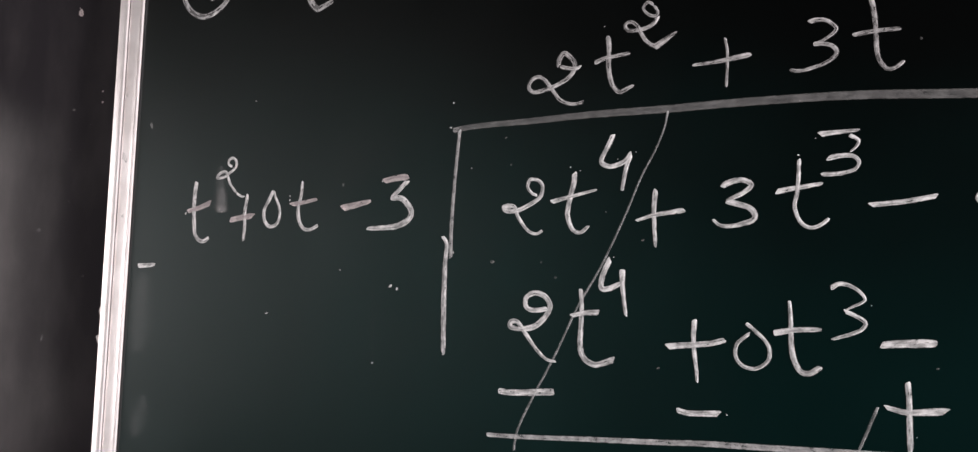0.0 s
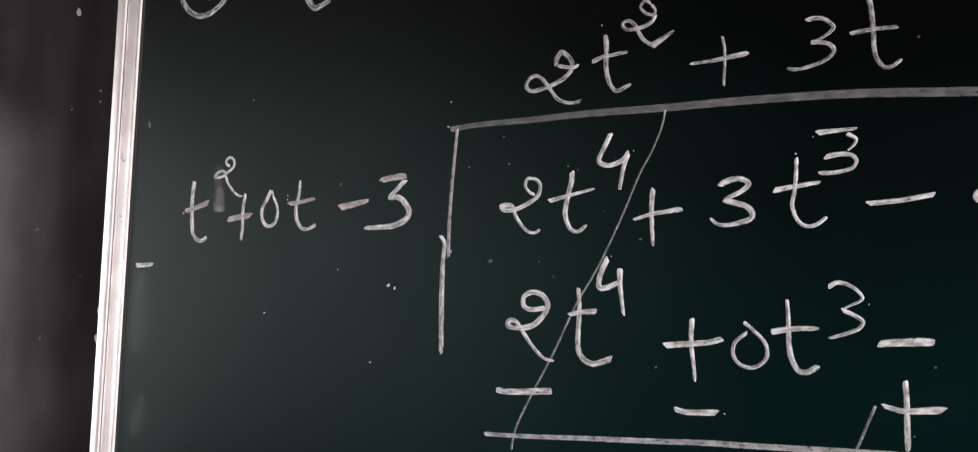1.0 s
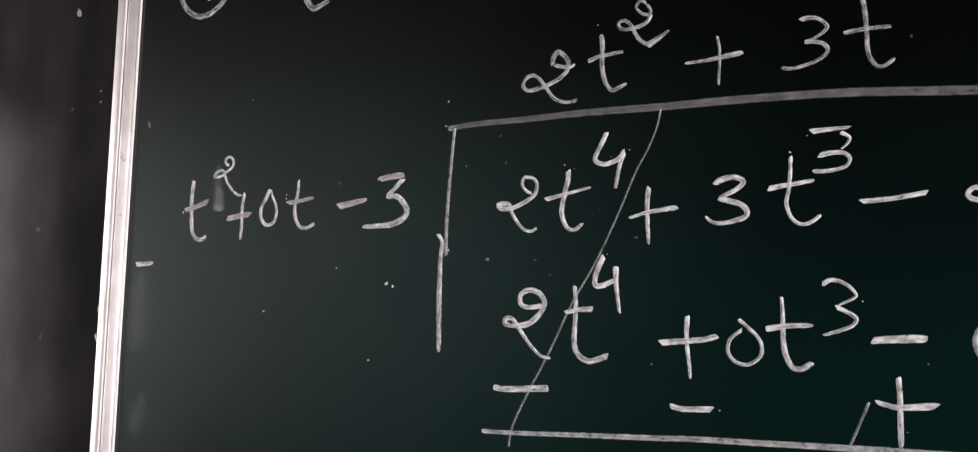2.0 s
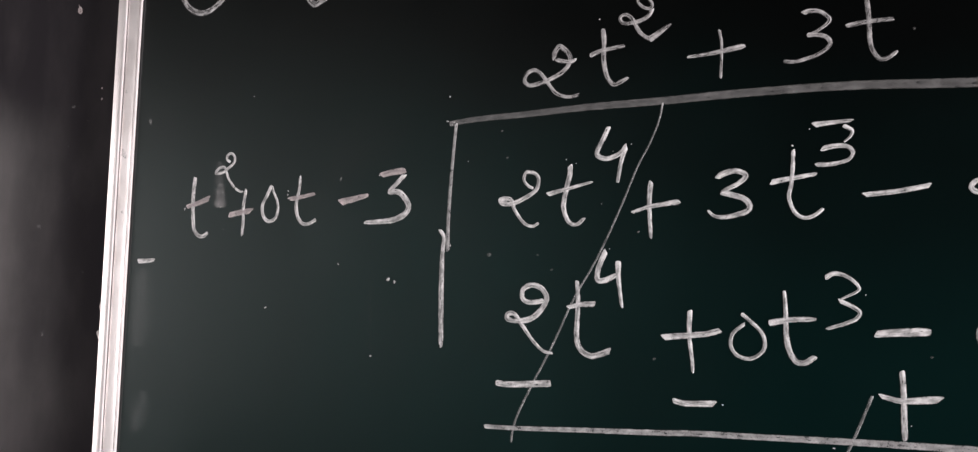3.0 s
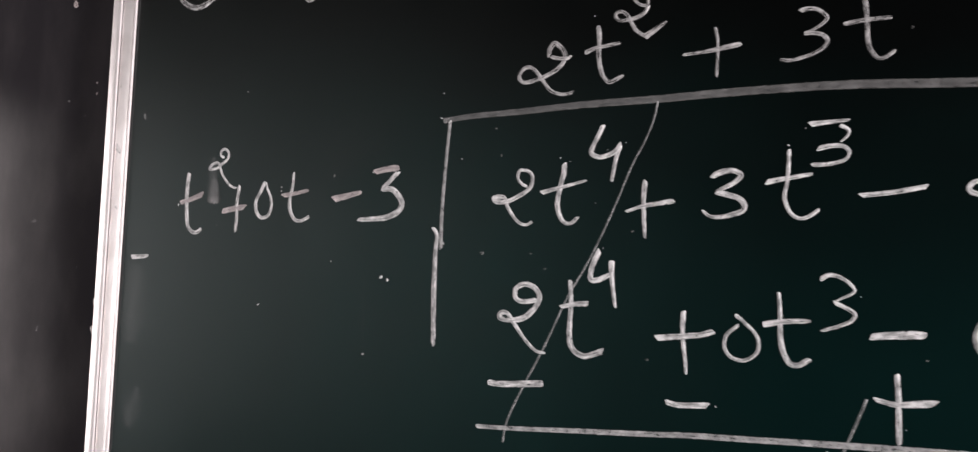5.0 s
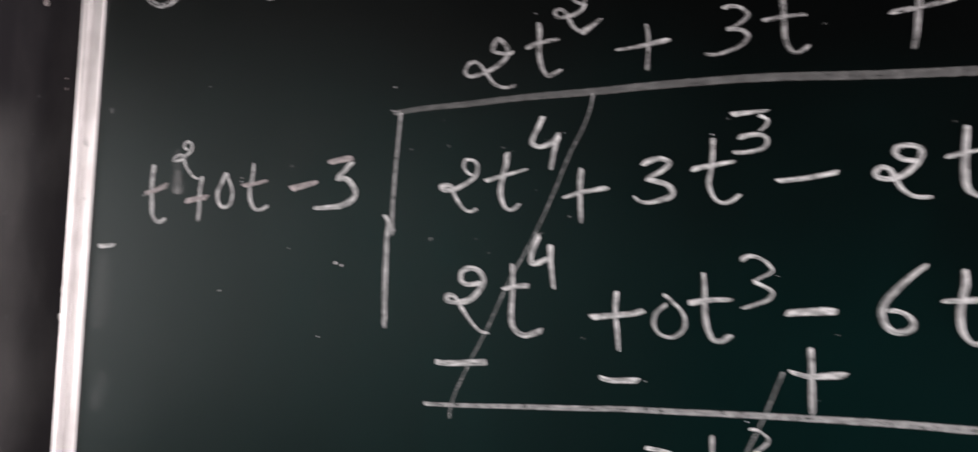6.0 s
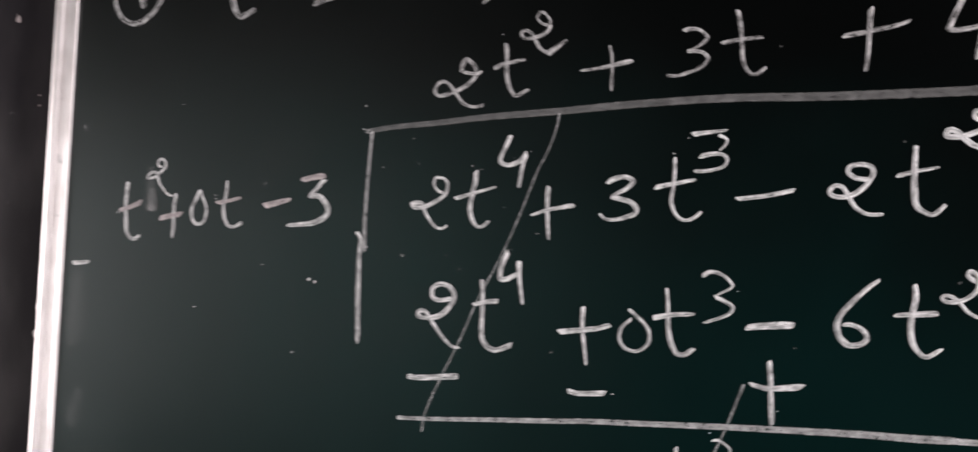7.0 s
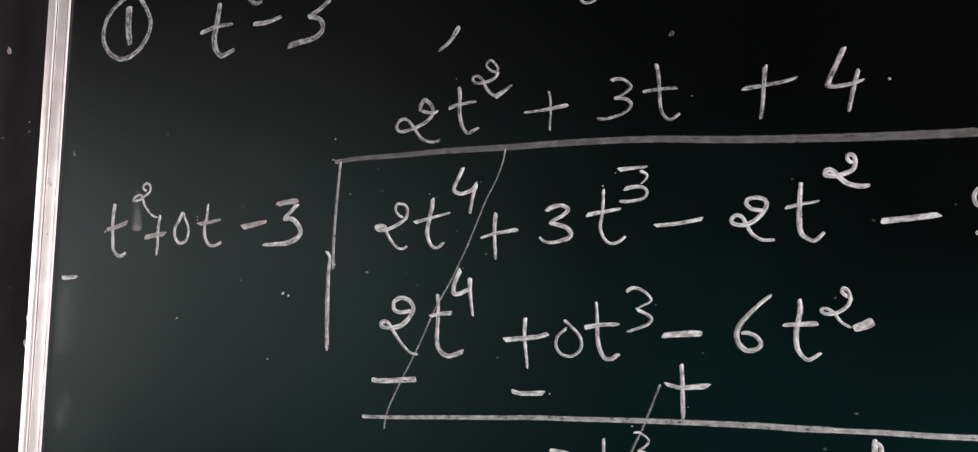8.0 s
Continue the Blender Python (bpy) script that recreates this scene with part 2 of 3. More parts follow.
# ---- the room: plain shell round the board ----
X0, X1, Y0, HIGH = ROOM
slab("wall_north", (X0 - 0.2, X1 + 0.2, WALL_Y, WALL_Y + 0.2, 0, HIGH), BLACK, None, "structure", "black enamel painted wall behind the chalkboard, dusty and spotted", "wall")
slab("wall_south", (X0 - 0.2, X1 + 0.2, Y0 - 0.2, Y0, 0, HIGH), PLASTER, None, "structure", "plain dull plaster wall", "wall")
slab("floor", (X0 - 0.2, X1 + 0.2, Y0 - 0.2, WALL_Y + 0.2, -0.15, 0), CONCRETE, None, "structure", "plain grey concrete floor", "floor")
slab("ceiling", (X0 - 0.2, X1 + 0.2, Y0 - 0.2, WALL_Y + 0.2, HIGH, HIGH + 0.15), CEILING, None, "structure", "plain plaster ceiling", "ceiling")


def side_wall(name, xa, xb, openings):
    """A wall with window openings through it, given from back to front."""
    bm = bmesh.new()
    done = Y0
    for y0, y1, z0, z1 in openings:
        box(bm, xa, xb, done, y0, 0, HIGH)
        box(bm, xa, xb, y0, y1, 0, z0)
        box(bm, xa, xb, y0, y1, z1, HIGH)
        done = y1
    box(bm, xa, xb, done, WALL_Y, 0, HIGH)
    tagged(part(name, bm, PLASTER), "plain dull plaster wall with window openings", "wall", "", "structure")


side_wall("wall_west", X0 - 0.2, X0, (FAR_WINDOW, LEFT_WINDOW))
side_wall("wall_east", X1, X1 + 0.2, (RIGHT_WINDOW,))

# ---- the chalkboard ----
LEFT, RIGHT, LOW, TOP = -0.5578, 1.87, 0.72, 1.94   # outer edges of the frame
board = thing("chalkboard", "dark green chalkboard in an aluminium frame hung on the black wall", "chalkboard")
slab("panel", (LEFT + 0.012, RIGHT - 0.012, BOARD_Y, WALL_Y - 0.002, LOW + 0.012, TOP - 0.012), BOARD, board, label="dark green writing surface, faint chalk dust, light falloff painted in")

# section of the extrusion: distance in from the outer edge, height above the board's face, in mm
SECTION = [(0, -16), (0, 2.2), (0.5, 3.4), (1.5, 4.1), (5, 5.1), (9, 5.9), (12.5, 6.2), (15, 6.0), (16.8, 5.3), (17.6, 4.4), (17.7, 0.2),
           (19.9, 0.2), (20.0, 2.5), (20.6, 2.75), (23.5, 2.55), (27, 2.35), (31, 2.2), (34.5, 2.25), (37.5, 2.5), (40, 2.9), (41, 2.95), (41.3, 2.4), (41.9, 2.4),
           (42.4, 3.2), (43.0, 3.9), (44.4, 4.0), (45.2, 3.4), (45.3, 0.2)]


def rail(turn, length, place):
    """One side of the frame: the section swept along it, mitred at both ends."""
    bm = bmesh.new()
    rings = []
    for end in (0, 1):
        ring = []
        for inward, proud in SECTION:
            a = inward / 1000
            along = a if end == 0 else length - a
            ring.append(bm.verts.new(place @ turn @ Vector((a, -proud / 1000, along))))
        rings.append(ring)
    for i in range(len(SECTION) - 1):
        bm.faces.new((rings[0][i], rings[1][i], rings[1][i + 1], rings[0][i + 1]))
    bmesh.ops.recalc_face_normals(bm, faces=bm.faces)
    for face in bm.faces:
        face.smooth = True
    for edge in bm.edges:
        edge.smooth = edge.calc_face_angle(0) < 0.5
    ob = part("frame_rail", bm, ALUMINIUM, board, "pale anodised aluminium frame rail with a grooved profile")
    return ob


def about_y(degrees):
    return Matrix.Rotation(radians(degrees), 4, "Y")


rail(about_y(0), TOP - LOW, Matrix.Translation((LEFT, BOARD_Y, LOW)))
rail(about_y(180), TOP - LOW, Matrix.Translation((RIGHT, BOARD_Y, TOP)))
rail(about_y(90), RIGHT - LEFT, Matrix.Translation((LEFT, BOARD_Y, TOP)))
rail(about_y(-90), RIGHT - LEFT, Matrix.Translation((RIGHT, BOARD_Y, LOW)))

# shade of the groove, put in as a dark strip
slab("groove_shade", (LEFT + 0.0178, LEFT + 0.0198, BOARD_Y - 0.0010, BOARD_Y - 0.0002, LOW + 0.02, TOP - 0.02), SHADE_BLACK, board, label="dark strip painted as shade in the groove of the rail")


def seam_shade():
    """Dark strip with an uneven edge, painted in as the rail's shadow line on the board."""
    bm = bmesh.new()
    count = 240
    rows = []
    for i in range(count + 1):
        z = LOW + 0.05 + (TOP - LOW - 0.1) * i / count
        reach = 0.0500 + 0.0011 * noise.noise((z * 60, 3, 1)) + 0.0008 * noise.noise((z * 190, 8, 2))
        rows.append([bm.verts.new((LEFT + x, BOARD_Y - h, z)) for x, h in ((0.0452, 0.0008), (reach - 0.001, 0.0007), (reach, -0.0004))])
    for a, b in zip(rows, rows[1:]):
        for k in (0, 1):
            bm.faces.new((a[k], a[k + 1], b[k + 1], b[k]))
    part("rail_shade", bm, SHADE_BLACK, board, "thin black uneven strip beside the rail, painted shade")


seam_shade()

# ---- chalk ----
layer = [0]
dice = random.Random(4)


def smooth_line(points, step):
    """A curve through the points, sampled at even steps of arc length."""
    p = [Vector(q) for q in points]
    p = [2 * p[0] - p[1], *p, 2 * p[-1] - p[-2]]
    if (p[1] - p[-2]).length < 0.5 and len(p) > 6:
        p[0], p[-1] = p[-3], p[2]
    fine = []
    for a, b, c, d in zip(p, p[1:], p[2:], p[3:]):
        for k in range(16):
            t = k / 16
            fine.append(0.5 * (2 * b + (c - a) * t + (2 * a - 5 * b + 4 * c - d) * t * t + (3 * b - a - 3 * c + d) * t ** 3))
    fine.append(p[-2])
    reach = [0.0]
    for a, b in zip(fine, fine[1:]):
        reach.append(reach[-1] + (b - a).length)
    count = max(6, int(reach[-1] / step))
    out, j = [], 0
    for i in range(count + 1):
        s = reach[-1] * i / count
        while j < len(fine) - 2 and reach[j + 1] < s:
            j += 1
        gap = reach[j + 1] - reach[j]
        out.append((s, fine[j].lerp(fine[j + 1], (s - reach[j]) / gap if gap > 1e-9 else 0)))
    return out


def chalk_stroke(bm, uv, points, widths, rise):
    """One pull of the chalk: a low ridge with worn edges and blunt ends. Millimetres."""
    line = smooth_line(points, 1.0)
    whole, seed = line[-1][0], dice.randrange(500)
    tails = (dice.choice((0.45, 0.45, 1.2)), dice.choice((0.45, 1.0, 1.6))) if max(widths) < 10 else (0.45, 0.45)
    rows, tilts = [], (dice.uniform(-0.7, 0.5), dice.uniform(-0.5, 0.7)) if max(widths) < 10 else (0, 0)
    for i, (s, q) in enumerate(line):
        ahead = line[min(i + 1, len(line) - 1)][1] - line[max(i - 1, 0)][1]
        side = Vector((-ahead.y, ahead.x)).normalized()
        f = s / whole * (len(widths) - 1)
        k = min(int(f), max(len(widths) - 2, 0))
        w = widths[k] if len(widths) == 1 else widths[k] + (widths[k + 1] - widths[k]) * (f - k)
        reach = tails[0 if s < whole / 2 else 1]
        end = min(s, whole - s) / (reach * w)
        least = 0.62 if reach < 0.5 else 0.40
        blunt = least + (1 - least) * math.sqrt(max(0.0, 1 - (1 - min(end, 1)) ** 2))
        slant = tilts[0 if s < whole / 2 else 1] * max(0.0, 1 - min(s, whole - s) / (0.9 * w)) * w / 2
        way = ahead.normalized()
        row = []
        for v, h in ((-1, 0.02), (-0.6, 0.22), (0, 0.28), (0.6, 0.22), (1, 0.02)):
            wear = 1 + (0.16 if w < 10 else 0.05) * noise.noise((s * 0.55, v * 7, seed)) + 0.10 * noise.noise((s * 0.12, v * 3, seed + 9))
            at = q + side * (v * w / 2 * blunt * wear) + way * (slant * v)
            row.append((bm.verts.new((at.x / 1000, -(h + rise) / 1000, at.y / 1000)), (s / 1000 + seed, v)))
        rows.append(row)
    for a, b in zip(rows, rows[1:]):
        for i in range(4):
            corners = (a[i], a[i + 1], b[i + 1], b[i])
            face = bm.faces.new([c[0] for c in corners])
            face.smooth = True
            for loop, c in zip(face.loops, corners):
                loop[uv].uv = c[1]


def write(parent, name, x, z, mat, *strokes):
    """A chalk character at x, z on the board: strokes of (widths along it, points), in millimetres from its middle; a third entry marks a thin, dull pull."""
    bm = bmesh.new()
    uv = bm.loops.layers.uv.new("along")
    for widths, points, *thin in strokes:
        layer[0] = (layer[0] + 1) % 7
        before = set(bm.faces)
        chalk_stroke(bm, uv, points, widths, 0.05 + 0.04 * layer[0])
        if thin:
            for face in set(bm.faces) - before:
                face.material_index = 1
    bmesh.ops.recalc_face_normals(bm, faces=bm.faces)
    ob = part(name, bm, mat, parent)
    if any(len(stroke) > 2 for stroke in strokes):
        ob.data.materials.append(CHALK_PALE)
    ob.location = (x, BOARD_Y, z)
    return ob


divisor = thing("chalk_expression", "white chalk writing, t squared plus 0t minus 3, on green", "chalk writing")
write(divisor, "letter_t", -0.389, 1.385, CHALK,
      ((7, 6.5, 5.5,), [(-7, 49), (-9, 31), (-9, 11), (-7, -11), (-4, -26), (5, -33), (13, -33), (20, -28)]),
      ((6.5, 8,), [(-20, 7), (1, 13), (20, 20)], 1))
write(divisor, "digit_two", -0.338, 1.442, CHALK,
      ((4,), [(2, 13), (-4, 17), (-3, 23), (3, 25), (9, 20), (8, 12), (-2, 4), (-10, -1), (-21, -3), (-22, 0), (-16, 5), (-8, 6), (-4, -1), (1, -11), (11, -22)]),
      ((3.5, 3,), [(12, -23), (20, -27), (26, -28)]))
write(divisor, "plus_sign", -0.311, 1.385, CHALK,
      ((5,), [(4, 33), (1, 8), (2, -11), (1, -31)]),
      ((7.5, 9,), [(-23, -3), (-3, 1), (16, 4)], 1))
write(divisor, "digit_zero", -0.265, 1.398, CHALK,
      ((5.5, 5, 3.5,), [(0, 24), (-6, 13), (-13, 0), (-13, -12), (-7, -21), (0, -23), (8, -19), (12, -9), (10, 5), (4, 16), (0, 24)]))
write(divisor, "letter_t", -0.215, 1.399, CHALK,
      ((4, 5.5, 4.5,), [(-5, 37), (-5, 23), (-8, 7), (-9, -4), (-6, -16), (1, -25), (11, -26), (23, -20)]),
      ((6.5, 4.5,), [(-21, 6), (-3, 9), (20, 14)], 1))
write(divisor, "minus_sign", -0.137, 1.407, CHALK,
      ((9.5, 6,), [(-20, -5), (-2, -1), (22, 5)], 1))
write(divisor, "digit_three", -0.078, 1.412, CHALK,
      ((7, 9,), [(-20, 25), (-3, 29), (15, 31)], 1),
      ((6,), [(14, 26), (3, 15), (-8, 4)]),
      ((7, 8, 5.5,), [(-9, 4), (6, 4), (15, -3), (21, -13), (16, -23), (3, -30), (-14, -33), (-41, -35)]))

quotient = thing("chalk_expression", "white chalk writing, 2t squared plus 3t plus 4, above bar", "chalk writing")
write(quotient, "digit_two", 0.125, 1.558, CHALK_SHADED,
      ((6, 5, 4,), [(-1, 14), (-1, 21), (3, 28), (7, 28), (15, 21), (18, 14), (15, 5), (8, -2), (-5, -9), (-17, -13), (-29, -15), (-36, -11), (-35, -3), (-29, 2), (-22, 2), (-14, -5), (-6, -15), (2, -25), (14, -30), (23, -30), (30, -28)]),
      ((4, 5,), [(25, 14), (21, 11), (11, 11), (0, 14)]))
write(quotient, "letter_t", 0.188, 1.567, CHALK_SHADED,
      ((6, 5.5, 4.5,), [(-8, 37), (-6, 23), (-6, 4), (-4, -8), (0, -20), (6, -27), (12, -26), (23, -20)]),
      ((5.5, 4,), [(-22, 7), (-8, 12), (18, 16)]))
write(quotient, "digit_two", 0.224, 1.615, CHALK_SHADED,
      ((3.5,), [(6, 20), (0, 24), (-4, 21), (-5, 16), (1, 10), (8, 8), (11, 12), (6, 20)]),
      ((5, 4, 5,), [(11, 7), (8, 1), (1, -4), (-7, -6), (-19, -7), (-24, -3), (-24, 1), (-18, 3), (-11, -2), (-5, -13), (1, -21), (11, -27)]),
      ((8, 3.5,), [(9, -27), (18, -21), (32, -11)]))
write(quotient, "plus_sign", 0.306, 1.570, CHALK_SHADED,
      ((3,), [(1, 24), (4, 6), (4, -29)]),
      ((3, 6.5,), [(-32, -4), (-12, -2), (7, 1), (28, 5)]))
write(quotient, "digit_three", 0.401, 1.581, CHALK_SHADED,
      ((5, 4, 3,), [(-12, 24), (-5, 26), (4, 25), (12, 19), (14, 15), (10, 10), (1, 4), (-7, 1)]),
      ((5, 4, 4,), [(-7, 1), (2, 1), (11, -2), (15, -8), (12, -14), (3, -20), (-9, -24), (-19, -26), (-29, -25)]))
write(quotient, "letter_t", 0.456, 1.581, CHALK_SHADED,
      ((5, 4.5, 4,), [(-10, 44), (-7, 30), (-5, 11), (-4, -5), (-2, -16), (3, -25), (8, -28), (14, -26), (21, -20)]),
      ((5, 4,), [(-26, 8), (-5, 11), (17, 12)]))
write(quotient, "plus_sign", 0.580, 1.590, CHALK_SHADED,
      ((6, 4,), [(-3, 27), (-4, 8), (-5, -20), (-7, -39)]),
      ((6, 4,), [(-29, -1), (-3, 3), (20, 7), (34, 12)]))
write(quotient, "digit_four", 0.666, 1.597, CHALK_SHADED,
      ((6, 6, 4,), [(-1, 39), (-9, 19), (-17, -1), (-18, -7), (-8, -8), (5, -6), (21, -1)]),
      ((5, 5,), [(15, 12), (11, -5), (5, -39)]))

dividend = thing("chalk_expression", "white chalk dividend starting with 2t to the fourth, crossed through", "chalk writing")
write(dividend, "digit_two", 0.091, 1.411, CHALK,
      ((3.5, 5.5, 3.5,), [(14, 11), (7, 14), (2, 21), (4, 29), (10, 30), (17, 27), (20, 20), (17, 9), (6, 1), (-8, -6), (-22, -8), (-27, -4), (-22, -1), (-13, -3), (-9, -13), (-2, -23), (6, -31), (15, -33), (22, -29)]),
      ((9.5, 8,), [(-28, -5), (-17, -3)]))
write(dividend, "letter_t", 0.150, 1.410, CHALK,
      ((6, 6, 4,), [(-2, 39), (-2, 28), (-5, 14), (-8, -4), (-7, -14), (-2, -25), (5, -29), (11, -27), (17, -21)]),
      ((5.5, 3,), [(-28, 5), (-7, 11), (25, 20)]))
write(dividend, "digit_four", 0.197, 1.464, CHALK,
      ((5.5,), [(-6, 28), (-12, 14), (-18, 1), (-17, -5), (-8, -8), (3, -5), (10, 0), (15, 7)]),
      ((5.5, 4,), [(15, 6), (10, -8), (6, -35)]))
write(dividend, "plus_sign", 0.242, 1.403, CHALK,
      ((6, 4,), [(-2, 28), (-3, 6), (0, -35)]),
      ((3.5, 6,), [(-22, -7), (-2, 0), (30, 6)]))
write(dividend, "digit_three", 0.324, 1.417, CHALK,
      ((6.5, 4.5,), [(-15, 17), (-8, 22), (4, 25), (13, 22), (14, 18), (6, 11), (-5, 5), (-10, 2)]),
      ((6, 6, 3,), [(-10, 2), (0, 0), (13, -4), (19, -11), (17, -17), (7, -21), (-6, -24), (-16, -23), (-23, -17)]))
write(dividend, "letter_t", 0.390, 1.421, CHALK,
      ((4,), [(-6, 43), (-6, 28), (-7, 8), (-9, -5), (-5, -18), (1, -25), (8, -27), (16, -24), (24, -17)]),
      ((6, 4,), [(-27, 9), (-9, 13), (17, 18)]))
write(dividend, "digit_three", 0.426, 1.470, CHALK,
      ((6, 3,), [(-24, 19), (-6, 21), (13, 23)]),
      ((4.5, 2,), [(4, 18), (12, 13), (11, 7), (5, 1)]),
      ((6, 3.5, 5,), [(-16, -6), (-5, -3), (7, -3), (13, -8), (12, -14), (7, -18), (-5, -21), (-21, -22)]))
write(dividend, "minus_sign", 0.479, 1.423, CHALK,
      ((5, 5,), [(-29, -5), (1, -1), (29, 5)]))
write(dividend, "digit_two", 0.566, 1.433, CHALK,
      ((5, 5.5, 4,), [(13, 6), (0, 8), (-7, 13), (-7, 17), (-5, 20), (3, 22), (13, 20), (16, 14), (13, 6), (8, -1), (0, -8), (-12, -12), (-22, -10), (-24, -5), (-19, 0), (-12, -2), (-6, -12), (1, -23), (12, -29), (26, -29)]))
write(dividend, "letter_t", 0.626, 1.434, CHALK,
      ((5, 6.5, 4,), [(-6, 40), (-7, 17), (-7, -3), (-5, -20), (2, -27), (11, -29), (21, -19)]),
      ((5, 3,), [(-23, 9), (-4, 14), (15, 18)]))
write(dividend, "digit_two", 0.669, 1.488, CHALK,
      ((4.5, 6, 6,), [(7, 9), (2, 13), (2, 19), (8, 18), (10, 9), (7, 1), (-3, -4), (-13, -6), (-22, -5), (-20, 1), (-13, -1), (-7, -8), (2, -15), (14, -18), (26, -17)]))
write(dividend, "minus_sign", 0.737, 1.433, CHALK,
      ((7, 7,), [(-30, -4), (-2, 0), (31, 5)]))
write(dividend, "digit_nine", 0.812, 1.448, CHALK,
      ((5,), [(7, 19), (-2, 22), (-8, 18), (-11, 10), (-8, 2), (0, -1), (6, 5), (9, 18), (9, -6), (6, -26), (0, -33), (-9, -29)]))

product = thing("chalk_expression", "white chalk product ending in 6t squared, first term crossed through", "chalk writing")
write(product, "digit_two", 0.107, 1.277, CHALK,
      ((5.6, 6.8, 3.4,), [(16, 16), (1, 13), (-9, 16), (-10, 27), (0, 33), (12, 30), (19, 20), (14, 7), (2, -5), (-13, -9), (-27, -8), (-27, -2), (-19, -2), (-9, -14), (5, -31), (17, -41), (29, -43)]))
write(product, "letter_t", 0.172, 1.270, CHALK,
      ((4.5, 6.2, 6.8,), [(-11, 48), (-9, 28), (-9, 3), (-9, -16), (-4, -29), (8, -35), (19, -32), (30, -27)]),
      ((4.5, 6.8,), [(-21, 17), (-7, 21), (11, 23)]))
write(product, "digit_four", 0.199, 1.327, CHALK,
      ((6.2,), [(-6, 26), (-13, 9), (-15, -6), (-6, -7), (7, 0)]),
      ((6.8, 3.4,), [(8, 15), (9, -4), (14, -36)]))
write(product, "plus_sign", 0.290, 1.262, CHALK,
      ((5.6, 3.4,), [(-4, 31), (-4, 6), (0, -23), (1, -35)]),
      ((6.8, 5.6,), [(-32, 0), (-5, 4), (13, 7), (28, 12)]))
write(product, "digit_zero", 0.345, 1.268, CHALK,
      ((4,), [(-7, 25), (3, 17), (14, 6), (17, -5), (14, -14), (3, -21), (-9, -19), (-16, -10), (-15, 3), (-3, 15)]))
write(product, "letter_t", 0.390, 1.275, CHALK,
      ((3.4, 5.6, 5.6,), [(-11, 44), (-9, 24), (-8, 1), (-5, -15), (1, -26), (7, -28), (13, -26), (20, -20)]),
      ((6.8, 4.5,), [(-25, 10), (-3, 15), (20, 17)]))
write(product, "digit_three", 0.435, 1.313, CHALK,
      ((5.1, 3.4, 2.3,), [(-18, 21), (-9, 26), (4, 22), (13, 13), (10, 8), (1, 3), (-5, -1)]),
      ((4.5, 3.4,), [(-5, -1), (5, -5), (14, -11), (11, -18), (0, -24), (-16, -30)]))
write(product, "minus_sign", 0.485, 1.284, CHALK,
      ((6.8, 9,), [(-22, -3), (-4, 0), (26, 3)]))
write(product, "digit_six", 0.567, 1.295, CHALK,
      ((4, 6.8, 4.5,), [(23, 43), (12, 34), (-1, 20), (-12, 6), (-16, -7), (-13, -18), (-4, -25), (7, -23), (12, -16), (7, -8), (-3, -4), (-11, -5)]))
write(product, "letter_t", 0.625, 1.295, CHALK,
      ((5.6, 6.2, 4,), [(-4, 40), (-3, 25), (-6, 9), (-7, -5), (-5, -19), (1, -28), (8, -31), (21, -22)]),
      ((4.5, 6.8,), [(-22, 8), (-2, 10), (17, 12)]))
write(product, "digit_two", 0.669, 1.324, CHALK,
      ((4.5, 4.5, 3.4,), [(4, 16), (-2, 21), (0, 26), (5, 22), (7, 12), (2, 3), (-9, -4), (-20, -5), (-24, -1), (-19, 1), (-11, -3), (-2, -14), (9, -20)]),
      ((8.5, 11.9,), [(11, -21), (20, -17), (32, -11)]))

signs = thing("chalk_expression", "row of changed signs in white chalk under the product", "chalk writing")
write(signs, "minus_sign", 0.097, 1.196, CHALK,
      ((6.8, 7.9,), [(-29, -2), (-10, -2), (38, 4)]))
write(signs, "minus_sign", 0.290, 1.196, CHALK,
      ((5.6, 6.8,), [(-19, 0), (-5, -2), (25, 1)]))
write(signs, "plus_sign", 0.489, 1.217, CHALK,
      ((5.1, 5.6,), [(-2, 31), (0, 7), (1, -19), (2, -36)]),
      ((4.5, 7.9,), [(-21, 5), (-11, 3), (1, 2), (32, 7)]))

remainder = thing("chalk_expression", "tops of a white chalk line beginning 3t cubed under the rule", "chalk writing")
write(remainder, "digit_three", 0.353, 1.098, CHALK,
      ((5,), [(-28, 27), (-7, 26), (10, 21), (14, 13), (6, 4), (-4, -3)]),
      ((5.5,), [(-4, -3), (9, -5), (15, -15), (4, -28), (-13, -34)]))
write(remainder, "letter_t", 0.398, 1.112, CHALK,
      ((4,), [(-4, 35), (-3, 11), (-1, -10), (5, -22), (13, -19)]),
      ((4,), [(-20, -4), (-2, 1), (15, 6)]))
write(remainder, "digit_three", 0.443, 1.138, CHALK,
      ((3,), [(-12, 20), (-5, 21), (4, 16), (7, 11), (2, 4), (-6, -2)]),
      ((4,), [(-6, -2), (2, -3), (10, -7), (11, -15), (2, -23), (-11, -26)]))
write(remainder, "digit_four", 0.709, 1.159, CHALK,
      ((7, 5,), [(-5, 20), (-5, 8), (-6, -4), (1, -11), (12, -8)]),
      ((5,), [(-2, 16), (2, 8), (5, -31)]))

